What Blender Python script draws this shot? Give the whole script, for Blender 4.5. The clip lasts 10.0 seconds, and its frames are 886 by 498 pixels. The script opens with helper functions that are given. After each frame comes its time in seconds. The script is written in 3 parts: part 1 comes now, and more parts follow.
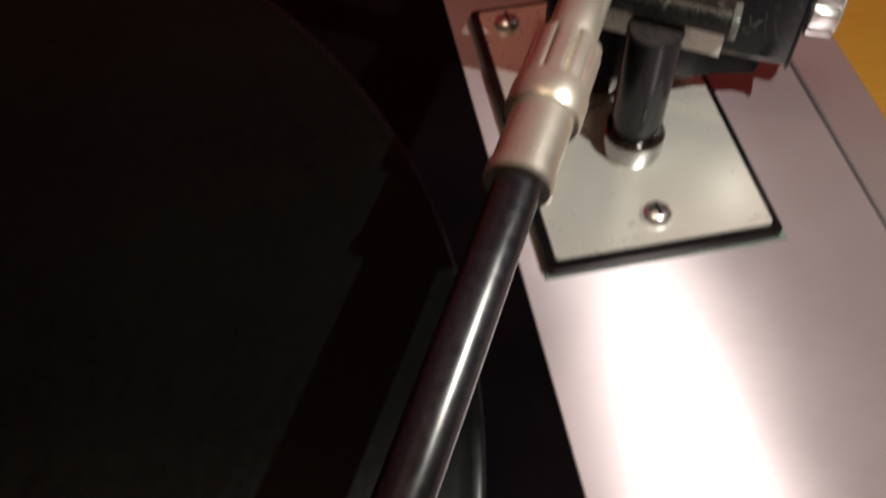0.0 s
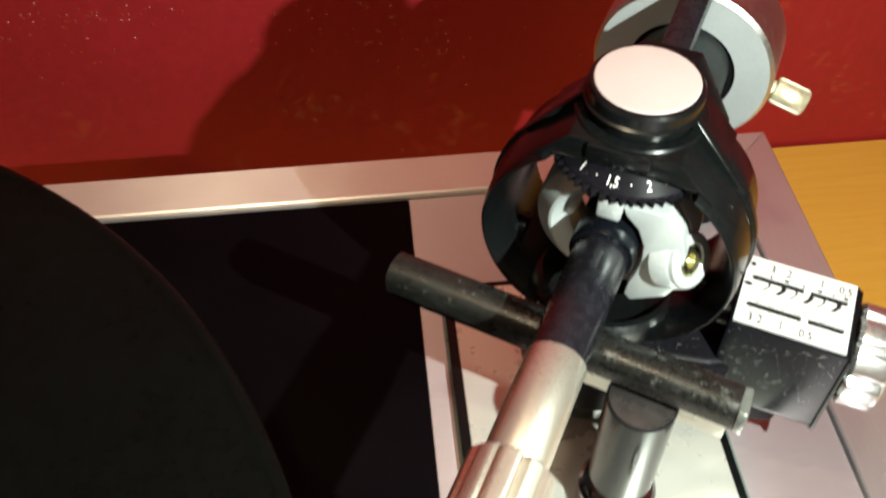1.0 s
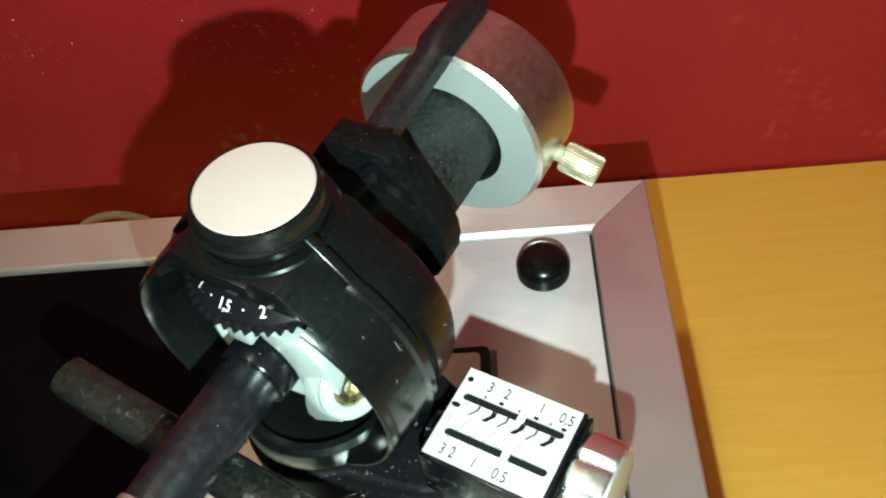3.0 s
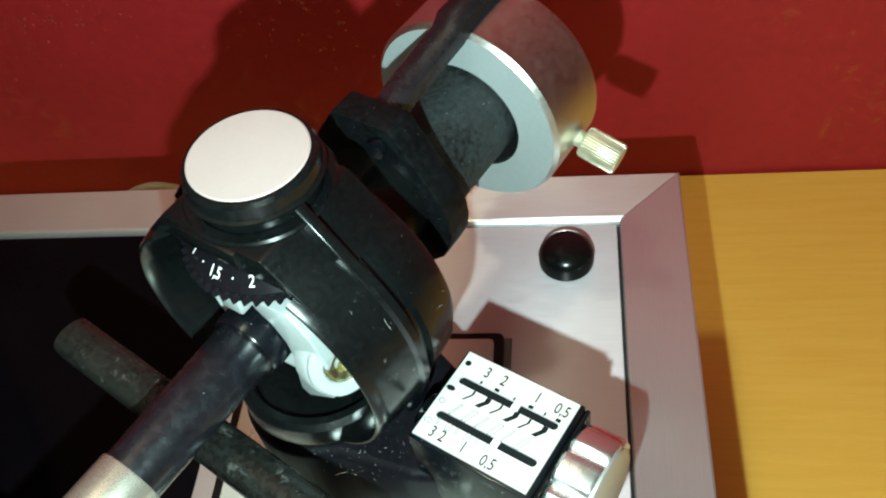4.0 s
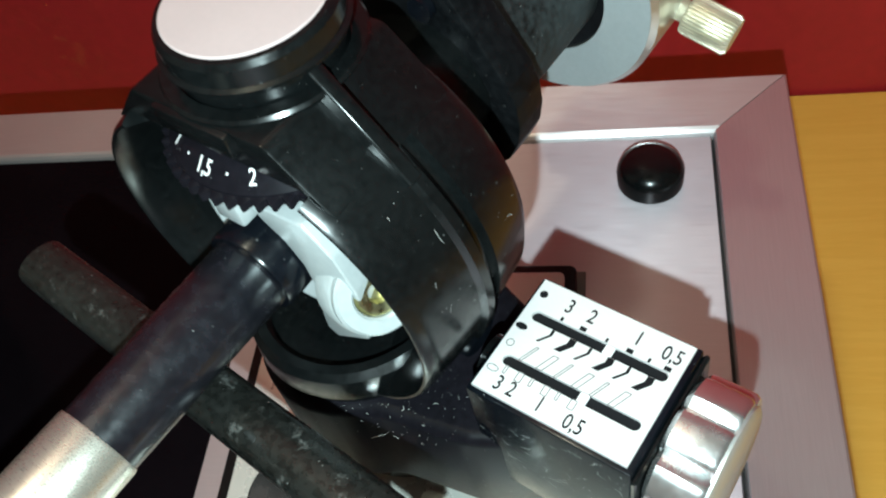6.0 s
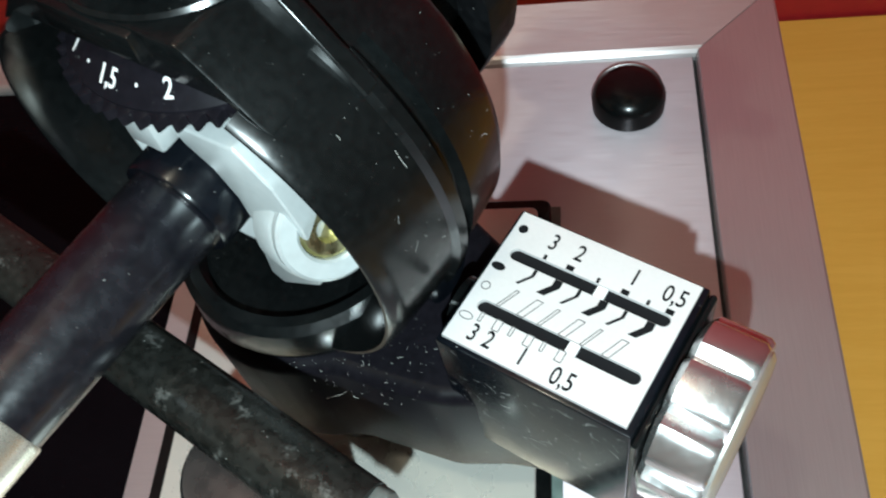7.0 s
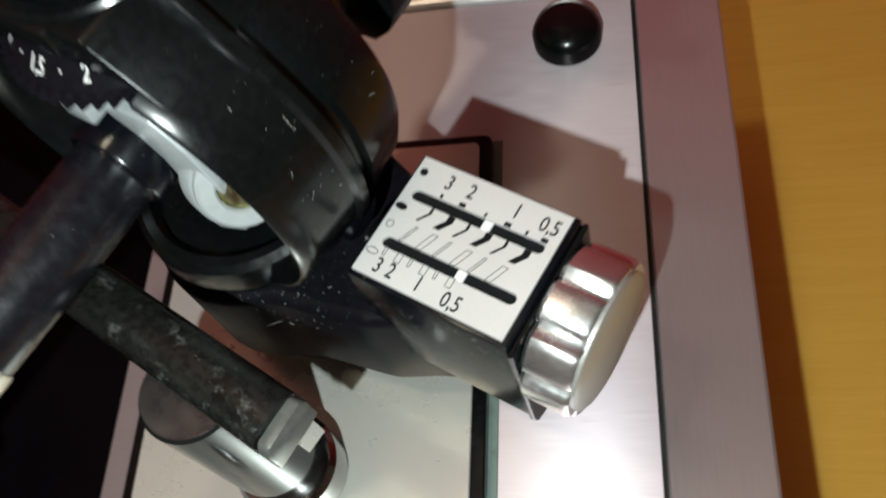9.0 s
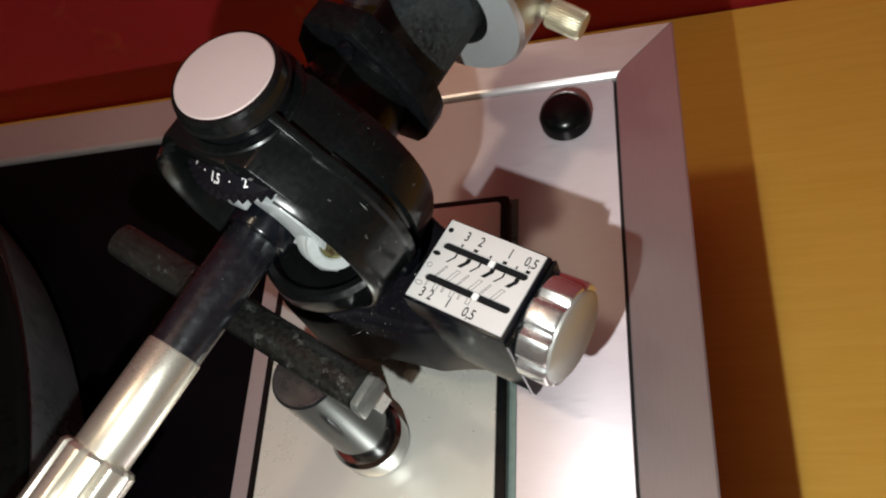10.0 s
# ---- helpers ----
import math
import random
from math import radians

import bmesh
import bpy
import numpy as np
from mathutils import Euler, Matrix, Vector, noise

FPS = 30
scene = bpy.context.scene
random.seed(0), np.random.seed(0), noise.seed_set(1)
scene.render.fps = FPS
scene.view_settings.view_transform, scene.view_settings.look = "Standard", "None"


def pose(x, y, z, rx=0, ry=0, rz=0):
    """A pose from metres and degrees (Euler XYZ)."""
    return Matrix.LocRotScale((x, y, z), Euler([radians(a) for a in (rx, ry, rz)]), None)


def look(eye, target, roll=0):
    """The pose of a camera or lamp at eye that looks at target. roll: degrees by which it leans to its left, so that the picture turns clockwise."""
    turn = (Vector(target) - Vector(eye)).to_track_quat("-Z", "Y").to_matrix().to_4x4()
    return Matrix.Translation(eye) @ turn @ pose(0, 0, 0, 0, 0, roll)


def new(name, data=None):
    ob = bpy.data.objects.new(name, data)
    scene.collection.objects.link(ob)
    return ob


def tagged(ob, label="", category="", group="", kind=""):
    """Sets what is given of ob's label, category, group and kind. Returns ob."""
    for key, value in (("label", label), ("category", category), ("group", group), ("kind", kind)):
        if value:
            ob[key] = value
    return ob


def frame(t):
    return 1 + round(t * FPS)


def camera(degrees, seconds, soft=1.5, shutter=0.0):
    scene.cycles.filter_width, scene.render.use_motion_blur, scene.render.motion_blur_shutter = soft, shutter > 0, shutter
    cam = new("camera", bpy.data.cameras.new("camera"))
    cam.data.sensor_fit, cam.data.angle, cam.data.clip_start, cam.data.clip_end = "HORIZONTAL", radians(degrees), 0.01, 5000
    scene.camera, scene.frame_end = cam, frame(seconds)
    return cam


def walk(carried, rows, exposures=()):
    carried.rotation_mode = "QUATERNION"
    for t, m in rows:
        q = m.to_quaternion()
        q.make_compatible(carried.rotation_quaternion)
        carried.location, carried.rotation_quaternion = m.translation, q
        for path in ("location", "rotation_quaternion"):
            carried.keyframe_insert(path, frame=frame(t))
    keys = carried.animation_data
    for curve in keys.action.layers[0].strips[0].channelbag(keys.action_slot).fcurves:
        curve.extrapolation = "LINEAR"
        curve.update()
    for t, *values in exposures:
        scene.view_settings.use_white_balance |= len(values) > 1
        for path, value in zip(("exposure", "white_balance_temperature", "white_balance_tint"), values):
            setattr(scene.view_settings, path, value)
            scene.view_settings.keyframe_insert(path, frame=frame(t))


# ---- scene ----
cam = camera(52.0, 10.0, soft=2.0, shutter=0.5)
PATH = [
    (0.0, (-0.11514, -0.21729, 0.16395), (-0.10048, -0.12191, 0.02692), -2.30),
    (0.3, (-0.10428, -0.19809, 0.16373), (-0.09062, -0.09755, 0.03034), -1.60),
    (0.5, (-0.09929, -0.18424, 0.16447), (-0.08748, -0.08025, 0.03357), -1.10),
    (0.7, (-0.09372, -0.17037, 0.16402), (-0.08266, -0.06402, 0.03496), -0.90),
    (1.0, (-0.08811, -0.15825, 0.16467), (-0.07814, -0.04953, 0.03751), -0.60),
    (1.5, (-0.07772, -0.14176, 0.16083), (-0.07202, -0.03272, 0.03368), -1.10),
    (2.0, (-0.06096, -0.13569, 0.15913), (-0.06096, -0.02858, 0.03023), -3.40),
    (2.5, (-0.03930, -0.13367, 0.15561), (-0.05045, -0.02838, 0.02568), -9.60),
    (3.0, (-0.01613, -0.13390, 0.15842), (-0.03046, -0.02703, 0.03010), -10.10),
    (4.5, (-0.00805, -0.13073, 0.14805), (-0.03881, -0.02665, 0.02034), -13.60),
    (5.0, (-0.01109, -0.12650, 0.13970), (-0.04445, -0.02282, 0.01231), -15.20),
    (5.5, (-0.01349, -0.12278, 0.13395), (-0.04777, -0.02177, 0.00468), -15.50),
    (7.0, (-0.01930, -0.11135, 0.11431), (-0.04503, -0.02135, -0.02471), -14.80),
    (7.5, (-0.01937, -0.11074, 0.11313), (-0.04083, -0.02452, -0.02898), -13.40),
    (8.0, (-0.01748, -0.11191, 0.10929), (-0.04044, -0.02694, -0.03334), -15.40),
    (8.5, (-0.01907, -0.11244, 0.10903), (-0.04270, -0.03001, -0.03497), -16.20),
    (9.0, (-0.00442, -0.11535, 0.12358), (-0.03676, -0.03834, -0.02172), -23.10),
    (9.5, (0.00795, -0.12383, 0.14931), (-0.03915, -0.04715, 0.00792), -31.50),
    (10.0, (0.01289, -0.13959, 0.16653), (-0.03101, -0.05730, 0.02727), -29.50),
]
EXPOSURES = [
    (0.0, -0.2, 7250, 8),
    (0.5, 0.52, 6900, -3),
    (1.5, 1.06, 6700, -10),
    (3.0, 0.87, 5900, -29),
    (5.0, 0.66, 5500, -23),
    (7.0, 0.34, 5650, -10),
    (8.0, 0.0, 5680, -8),
    (9.0, -0.18, 6200, -5),
    (10.0, -0.2, 6500, 2),
]
walk(cam, [(t, look(eye, target, roll)) for t, eye, target, roll in PATH], EXPOSURES)

K = 0.000838  # metres per drawing unit

world = bpy.data.worlds.new("room_air")
scene.world = world
world.use_nodes = True
wbg = world.node_tree.nodes["Background"]
wbg.inputs[0].default_value = (1.0, 0.86, 0.74, 1)
wbg.inputs[1].default_value = 0.02


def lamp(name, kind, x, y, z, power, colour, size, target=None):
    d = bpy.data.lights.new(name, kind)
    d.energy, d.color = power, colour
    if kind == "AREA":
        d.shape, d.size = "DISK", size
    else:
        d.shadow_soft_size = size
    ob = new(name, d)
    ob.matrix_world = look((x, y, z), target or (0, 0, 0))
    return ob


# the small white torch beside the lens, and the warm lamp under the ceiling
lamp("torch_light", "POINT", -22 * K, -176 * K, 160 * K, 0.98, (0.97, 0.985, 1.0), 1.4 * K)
lamp("ceiling_lamp", "POINT", -0.35, -0.22, 1.40, 10.0, (1.0, 0.80, 0.61), 0.05)


# ------------------------------------------------------------------ materials
def mat(name, colour, rough=0.5, metal=0.0, var=0.25, scale=900.0, bump=0.0, bump_scale=None, stretch=(1, 1, 1),
        rough_var=0.15, coat=0.0, dust=0.0, ior=1.45, brushed=None, wear=0.0):
    m = bpy.data.materials.new(name)
    m.use_nodes = True
    nt = m.node_tree
    N, Lk = nt.nodes, nt.links
    b = N["Principled BSDF"]
    b.inputs["Metallic"].default_value = metal
    b.inputs["IOR"].default_value = ior
    b.inputs["Coat Weight"].default_value = coat
    b.inputs["Coat Roughness"].default_value = 0.08
    if brushed == "rings":
        b.inputs["Anisotropic"].default_value = 0.8
        turn = N.new("ShaderNodeTangent")
        turn.direction_type, turn.axis = "RADIAL", "Z"
        b.inputs["Anisotropic Rotation"].default_value = 0.25
        Lk.new(turn.outputs[0], b.inputs["Tangent"])
    elif brushed:
        b.inputs["Anisotropic"].default_value = 0.85
        across = N.new("ShaderNodeCombineXYZ")
        for i in range(3):
            across.inputs[i].default_value = brushed[i]
        Lk.new(across.outputs[0], b.inputs["Tangent"])
    tc = N.new("ShaderNodeTexCoord")
    mp = N.new("ShaderNodeMapping")
    mp.inputs["Scale"].default_value = stretch
    Lk.new(tc.outputs["Object"], mp.inputs[0])
    n1 = N.new("ShaderNodeTexNoise")
    n1.inputs["Scale"].default_value, n1.inputs["Detail"].default_value = scale, 6
    Lk.new(mp.outputs[0], n1.inputs["Vector"])
    n2 = N.new("ShaderNodeTexNoise")
    n2.inputs["Scale"].default_value, n2.inputs["Detail"].default_value = scale * 0.07, 3
    Lk.new(tc.outputs["Object"], n2.inputs["Vector"])
    mx = N.new("ShaderNodeMath")
    mx.operation = "ADD"
    Lk.new(n1.outputs["Fac"], mx.inputs[0])
    Lk.new(n2.outputs["Fac"], mx.inputs[1])
    r = N.new("ShaderNodeMapRange")
    r.inputs[1].default_value, r.inputs[2].default_value = 0.7, 1.3
    Lk.new(mx.outputs[0], r.inputs[0])
    cr = N.new("ShaderNodeMix")
    cr.data_type = "RGBA"
    lo = [max(0, c * (1 - var)) for c in colour]
    hi = [min(1, c * (1 + var)) for c in colour]
    cr.inputs[6].default_value, cr.inputs[7].default_value = (*lo, 1), (*hi, 1)
    Lk.new(r.outputs[0], cr.inputs[0])
    col = cr.outputs[2]
    if dust:
        vn = N.new("ShaderNodeTexNoise")
        vn.inputs["Scale"].default_value, vn.inputs["Detail"].default_value = 2600, 2
        Lk.new(tc.outputs["Object"], vn.inputs["Vector"])
        th = N.new("ShaderNodeMapRange")
        th.inputs[1].default_value, th.inputs[2].default_value = 0.73, 0.79
        th.inputs[4].default_value = dust
        Lk.new(vn.outputs["Fac"], th.inputs[0])
        dm = N.new("ShaderNodeMix")
        dm.data_type = "RGBA"
        dm.inputs[7].default_value = (0.50, 0.50, 0.48, 1)
        Lk.new(th.outputs[0], dm.inputs[0])
        Lk.new(col, dm.inputs[6])
        col = dm.outputs[2]
    if wear:
        wn = N.new("ShaderNodeTexNoise")
        wn.inputs["Scale"].default_value, wn.inputs["Detail"].default_value, wn.inputs["Roughness"].default_value = 230, 9, 0.78
        Lk.new(tc.outputs["Object"], wn.inputs["Vector"])
        wt = N.new("ShaderNodeMapRange")
        wt.inputs[1].default_value, wt.inputs[2].default_value, wt.inputs[4].default_value = 0.56, 0.76, wear
        Lk.new(wn.outputs["Fac"], wt.inputs[0])
        wm = N.new("ShaderNodeMix")
        wm.data_type = "RGBA"
        wm.inputs[7].default_value = (0.36, 0.36, 0.34, 1)
        Lk.new(wt.outputs[0], wm.inputs[0])
        Lk.new(col, wm.inputs[6])
        col = wm.outputs[2]
    Lk.new(col, b.inputs["Base Color"])
    rr = N.new("ShaderNodeMapRange")
    rr.inputs[3].default_value, rr.inputs[4].default_value = max(0.02, rough - rough_var), min(1, rough + rough_var)
    Lk.new(r.outputs[0], rr.inputs[0])
    Lk.new(rr.outputs[0], b.inputs["Roughness"])
    if bump:
        bp = N.new("ShaderNodeBump")
        bp.inputs["Strength"].default_value, bp.inputs["Distance"].default_value = 1.0, bump
        if bump_scale:
            n3 = N.new("ShaderNodeTexNoise")
            n3.inputs["Scale"].default_value, n3.inputs["Detail"].default_value = bump_scale, 4
            Lk.new(mp.outputs[0], n3.inputs["Vector"])
            Lk.new(n3.outputs["Fac"], bp.inputs["Height"])
        else:
            Lk.new(n1.outputs["Fac"], bp.inputs["Height"])
        Lk.new(bp.outputs[0], b.inputs["Normal"])
    return m


BLACK = mat("black_satin_plastic", (0.0036, 0.0042, 0.0044), 0.22, var=0.35, scale=1200, bump=0.000002, rough_var=0.05, dust=0.12, ior=1.4)
MATTBLACK = mat("matt_black_plastic", (0.006, 0.0054, 0.0075), 0.4, var=0.3, scale=1200, rough_var=0.03, dust=0.35, ior=1.16)
BLACKGLOSS = mat("black_gloss_plastic", (0.0032, 0.0040, 0.0060), 0.2, var=0.3, scale=900, rough_var=0.05, dust=0.5, ior=1.36)
TUBE = mat("black_anodised_tube", (0.0075, 0.0075, 0.0105), 0.27, var=0.4, scale=700, rough_var=0.08, dust=0.22, ior=1.62)
SPECKLE = mat("speckled_dark_rubber", (0.0105, 0.013, 0.0138), 0.7, var=1.6, scale=1250, bump=0.00003, dust=0.9)
REARM = mat("dusty_black_plastic", (0.0035, 0.0038, 0.0044), 0.42, var=0.5, scale=900, bump=0.000006, dust=0.4, ior=1.22)
RUBBER = mat("worn_grey_black_rubber", (0.0095, 0.0098, 0.0088), 0.33, var=0.5, scale=1100, bump=0.00002, bump_scale=2600, dust=0.4, wear=0.5)
ALU = mat("satin_aluminium", (0.60, 0.585, 0.56), 0.36, metal=1, var=0.06, scale=900, rough_var=0.06)
ALUFACE = mat("matt_grey_aluminium_face", (0.52, 0.55, 0.565), 0.42, metal=0.45, var=0.05, scale=1500, rough_var=0.06)
STEEL = mat("turned_steel", (0.74, 0.70, 0.61), 0.31, metal=0.88, var=0.08, scale=700, stretch=(1, 14, 14), rough_var=0.08)
CHROME = mat("chrome", (0.86, 0.87, 0.87), 0.24, metal=0.95, var=0.05, scale=900, rough_var=0.05)
SPUN = mat("spun_aluminium_cap", (0.56, 0.56, 0.54), 0.4, metal=0.7, var=0.06, scale=1800, rough_var=0.08)
NICKEL = mat("polished_nickel_plate", (0.76, 0.75, 0.69), 0.28, metal=0.55, var=0.015, scale=300, rough_var=0.015)
BLACKCHROME = mat("black_chrome", (0.032, 0.034, 0.037), 0.15, metal=0.7, var=0.15, scale=600, rough_var=0.04)
LOWPLATE = mat("grey_green_plate", (0.16, 0.21, 0.19), 0.4, metal=0.3, var=0.15, scale=700)
BAREND = mat("worn_pale_grey_end", (0.11, 0.114, 0.106), 0.35, metal=0.2, var=0.3, scale=900, rough_var=0.1)
FOOTCHROME = mat("dark_chrome_foot", (0.36, 0.36, 0.36), 0.13, metal=1, var=0.1, scale=600, rough_var=0.03)
# paler than the post: the reflection on its top is put into the colour
POSTTOP = mat("pale_sheen_post_top", (0.10, 0.088, 0.087), 0.28, metal=0.8, var=0.2, scale=500, rough_var=0.08)
BRASS = mat("brass", (0.64, 0.60, 0.34), 0.3, metal=1, var=0.1, scale=900)
PALEBRASS = mat("pale_nickel_brass", (0.66, 0.61, 0.46), 0.42, metal=0.75, var=0.08, scale=900)
DECK = mat("brushed_aluminium_deck", (0.55, 0.48, 0.51), 0.44, metal=0.72, var=0.08, scale=260, stretch=(0.6, 36, 1), bump=0.000002, rough_var=0.08, brushed=(0, 1, 0))
TRIM = mat("brushed_aluminium_trim", (0.72, 0.67, 0.67), 0.36, metal=0.8, var=0.07, scale=260, stretch=(0.6, 36, 1), bump=0.000002, rough_var=0.08, brushed=(0, 1, 0))
TRIMY = mat("brushed_aluminium_side_trim", (0.66, 0.625, 0.64), 0.36, metal=0.8, var=0.07, scale=260, stretch=(36, 0.6, 1), bump=0.000002, rough_var=0.08, brushed=(1, 0, 0))
DARKDECK = mat("gloss_black_deck", (0.003, 0.0022, 0.003), 0.14, var=0.4, scale=500, stretch=(1, 12, 1), rough_var=0.06, dust=0.05, ior=1.12)
PLINTH = mat("plinth_black_side", (0.02, 0.018, 0.018), 0.55, var=0.3, scale=300)
YOKE = mat("pale_grey_cast_metal", (0.50, 0.53, 0.535), 0.36, metal=0.35, var=0.05, scale=1200, bump=0.000004, rough_var=0.06)
CAPDISC = mat("pinkish_silver_disc", (0.555, 0.445, 0.438), 0.48, metal=0.2, var=0.03, scale=1500, rough_var=0.05)
PANEL = mat("silver_printed_panel", (0.72, 0.70, 0.695), 0.45, metal=0.3, var=0.03, scale=2500, rough_var=0.05)
# for print, and for the shade in slots and the bore
INK = mat("black_ink_and_hollows", (0.005, 0.005, 0.006), 0.7, var=0.2, ior=1.25)
GREYINK = mat("grey_ink", (0.13, 0.125, 0.125), 0.6, var=0.2)
WHITE = mat("white_paint", (0.78, 0.76, 0.76), 0.5, var=0.05)
VINYL = mat("black_vinyl", (0.0022, 0.0034, 0.0031), 0.3, var=0.3, scale=500, rough_var=0.05, ior=1.22, brushed="rings")
MAT = mat("platter_grey_metal", (0.10, 0.105, 0.11), 0.35, metal=0.6, var=0.2, scale=500)
LINT = mat("pale_lint", (0.50, 0.50, 0.47), 0.8, var=0.2)
CABLE = mat("beige_cable_sheath", (0.45, 0.36, 0.24), 0.5, var=0.15, scale=300)
PLASTER = mat("plain_plaster", (0.70, 0.66, 0.61), 0.85, var=0.1, scale=60, bump=0.0006, bump_scale=120)
CEIL = mat("ceiling_paint", (0.80, 0.78, 0.74), 0.9, var=0.06, scale=40)
FLOORM = mat("floor_boards", (0.20, 0.12, 0.07), 0.5, var=0.3, scale=30, stretch=(1, 8, 1))


def red_wall_material():
    m = mat("red_painted_plaster", (0.40, 0.016, 0.025), 0.55, var=0.1, scale=260, rough_var=0.05)
    nt = m.node_tree
    N, Lk = nt.nodes, nt.links
    b = N["Principled BSDF"]
    tc = N.new("ShaderNodeTexCoord")
    big = N.new("ShaderNodeTexNoise")
    big.inputs["Scale"].default_value, big.inputs["Detail"].default_value = 45, 4
    fine = N.new("ShaderNodeTexNoise")
    fine.inputs["Scale"].default_value, fine.inputs["Detail"].default_value = 520, 3
    for n in (big, fine):
        Lk.new(tc.outputs["Object"], n.inputs["Vector"])
    ad = N.new("ShaderNodeMath")
    ad.operation, ad.inputs[1].default_value = "MULTIPLY_ADD", 0.05
    Lk.new(fine.outputs["Fac"], ad.inputs[0])
    Lk.new(big.outputs["Fac"], ad.inputs[2])
    bp = N.new("ShaderNodeBump")
    bp.inputs["Strength"].default_value, bp.inputs["Distance"].default_value = 1.0, 0.0008
    Lk.new(ad.outputs[0], bp.inputs["Height"])
    Lk.new(bp.outputs[0], b.inputs["Normal"])
    # glossy drips of varnish that sparkle where the light strikes them
    v = N.new("ShaderNodeTexNoise")
    v.inputs["Scale"].default_value, v.inputs["Detail"].default_value = 230, 3
    Lk.new(tc.outputs["Object"], v.inputs["Vector"])
    patch = N.new("ShaderNodeTexNoise")
    patch.inputs["Scale"].default_value = 22
    Lk.new(tc.outputs["Object"], patch.inputs["Vector"])
    mu = N.new("ShaderNodeMath")
    mu.operation = "MULTIPLY"
    Lk.new(v.outputs["Fac"], mu.inputs[0])
    Lk.new(patch.outputs["Fac"], mu.inputs[1])
    th = N.new("ShaderNodeMapRange")
    th.inputs[1].default_value, th.inputs[2].default_value = 0.36, 0.40
    Lk.new(mu.outputs[0], th.inputs[0])
    b.inputs["Coat Roughness"].default_value = 0.12
    Lk.new(th.outputs[0], b.inputs["Coat Weight"])
    return m


def wood_material():
    m = bpy.data.materials.new("honey_wood_veneer")
    m.use_nodes = True
    nt = m.node_tree
    N, Lk = nt.nodes, nt.links
    b = N["Principled BSDF"]
    tc = N.new("ShaderNodeTexCoord")
    mp = N.new("ShaderNodeMapping")
    mp.inputs["Scale"].default_value = (1, 14, 1)
    Lk.new(tc.outputs["Object"], mp.inputs[0])
    a = N.new("ShaderNodeTexNoise")
    a.inputs["Scale"].default_value, a.inputs["Detail"].default_value, a.inputs["Distortion"].default_value = 26, 8, 0.6
    Lk.new(mp.outputs[0], a.inputs["Vector"])
    f = N.new("ShaderNodeTexNoise")
    f.inputs["Scale"].default_value, f.inputs["Detail"].default_value = 220, 5
    Lk.new(mp.outputs[0], f.inputs["Vector"])
    mx = N.new("ShaderNodeMath")
    mx.operation, mx.inputs[1].default_value = "MULTIPLY_ADD", 0.5
    Lk.new(f.outputs["Fac"], mx.inputs[0])
    Lk.new(a.outputs["Fac"], mx.inputs[2])
    r = N.new("ShaderNodeValToRGB")
    r.color_ramp.elements[0].position, r.color_ramp.elements[0].color = 0.45, (0.79, 0.45, 0.07, 1)
    r.color_ramp.elements[1].position, r.color_ramp.elements[1].color = 0.9, (0.86, 0.52, 0.095, 1)
    Lk.new(mx.outputs[0], r.inputs[0])
    Lk.new(r.outputs[0], b.inputs["Base Color"])
    b.inputs["Roughness"].default_value = 0.42
    bp = N.new("ShaderNodeBump")
    bp.inputs["Strength"].default_value, bp.inputs["Distance"].default_value = 1, 0.00004
    Lk.new(mx.outputs[0], bp.inputs["Height"])
    Lk.new(bp.outputs[0], b.inputs["Normal"])
    return m


REDGLOSS = mat("glossy_red_paint", (0.42, 0.03, 0.03), 0.2, var=0.2, scale=600, rough_var=0.04, ior=2.2)
REDWALL, WOOD = red_wall_material(), wood_material()


# ------------------------------------------------------------------ mesh helpers (drawing units)
def lathe(profile, segs=48, axis="z", at=(0, 0, 0), closed=False, lobes=0, depth=0.0):
    """Turns a list of (radius, height) about an axis. closed: the profile is a loop."""
    bm = bmesh.new()
    rings = []
    for r, h in profile:
        ring = []
        for i in range(segs):
            a = 2 * math.pi * i / segs
            q = r
            if lobes and r > 1e-6:
                q = r - depth * max(0.0, math.cos(lobes * a)) ** 3
            c, s = q * math.cos(a), q * math.sin(a)
            p = {"z": (c, s, h), "y": (c, h, s), "x": (h, c, s)}[axis]
            ring.append(bm.verts.new((p[0] + at[0], p[1] + at[1], p[2] + at[2])))
        rings.append(ring)
    pairs = list(zip(rings, rings[1:])) + ([(rings[-1], rings[0])] if closed else [])
    for lo, hi in pairs:
        for i in range(segs):
            j = (i + 1) % segs
            bm.faces.new((lo[i], lo[j], hi[j], hi[i]))
    if not closed:
        bm.faces.new(rings[0])
        bm.faces.new(rings[-1])
    bmesh.ops.recalc_face_normals(bm, faces=bm.faces)
    return bm


def prism(points, lo, hi, axis="y", bevel=0.0, segs=2):
    """Extrudes an outline along an axis. For y the outline is (x, z), for z (x, y), for x (y, z)."""
    bm = bmesh.new()
    def put(p, h):
        return {"y": (p[0], h, p[1]), "z": (p[0], p[1], h), "x": (h, p[0], p[1])}[axis]
    a = [bm.verts.new(put(p, lo)) for p in points]
    b = [bm.verts.new(put(p, hi)) for p in points]
    n = len(points)
    bm.faces.new(a)
    bm.faces.new(b)
    for i in range(n):
        bm.faces.new((a[i], a[(i + 1) % n], b[(i + 1) % n], b[i]))
    bmesh.ops.recalc_face_normals(bm, faces=bm.faces)
    if bevel:
        bmesh.ops.bevel(bm, geom=list(bm.edges), offset=bevel, segments=segs, profile=0.5, affect="EDGES", clamp_overlap=True)
    return bm


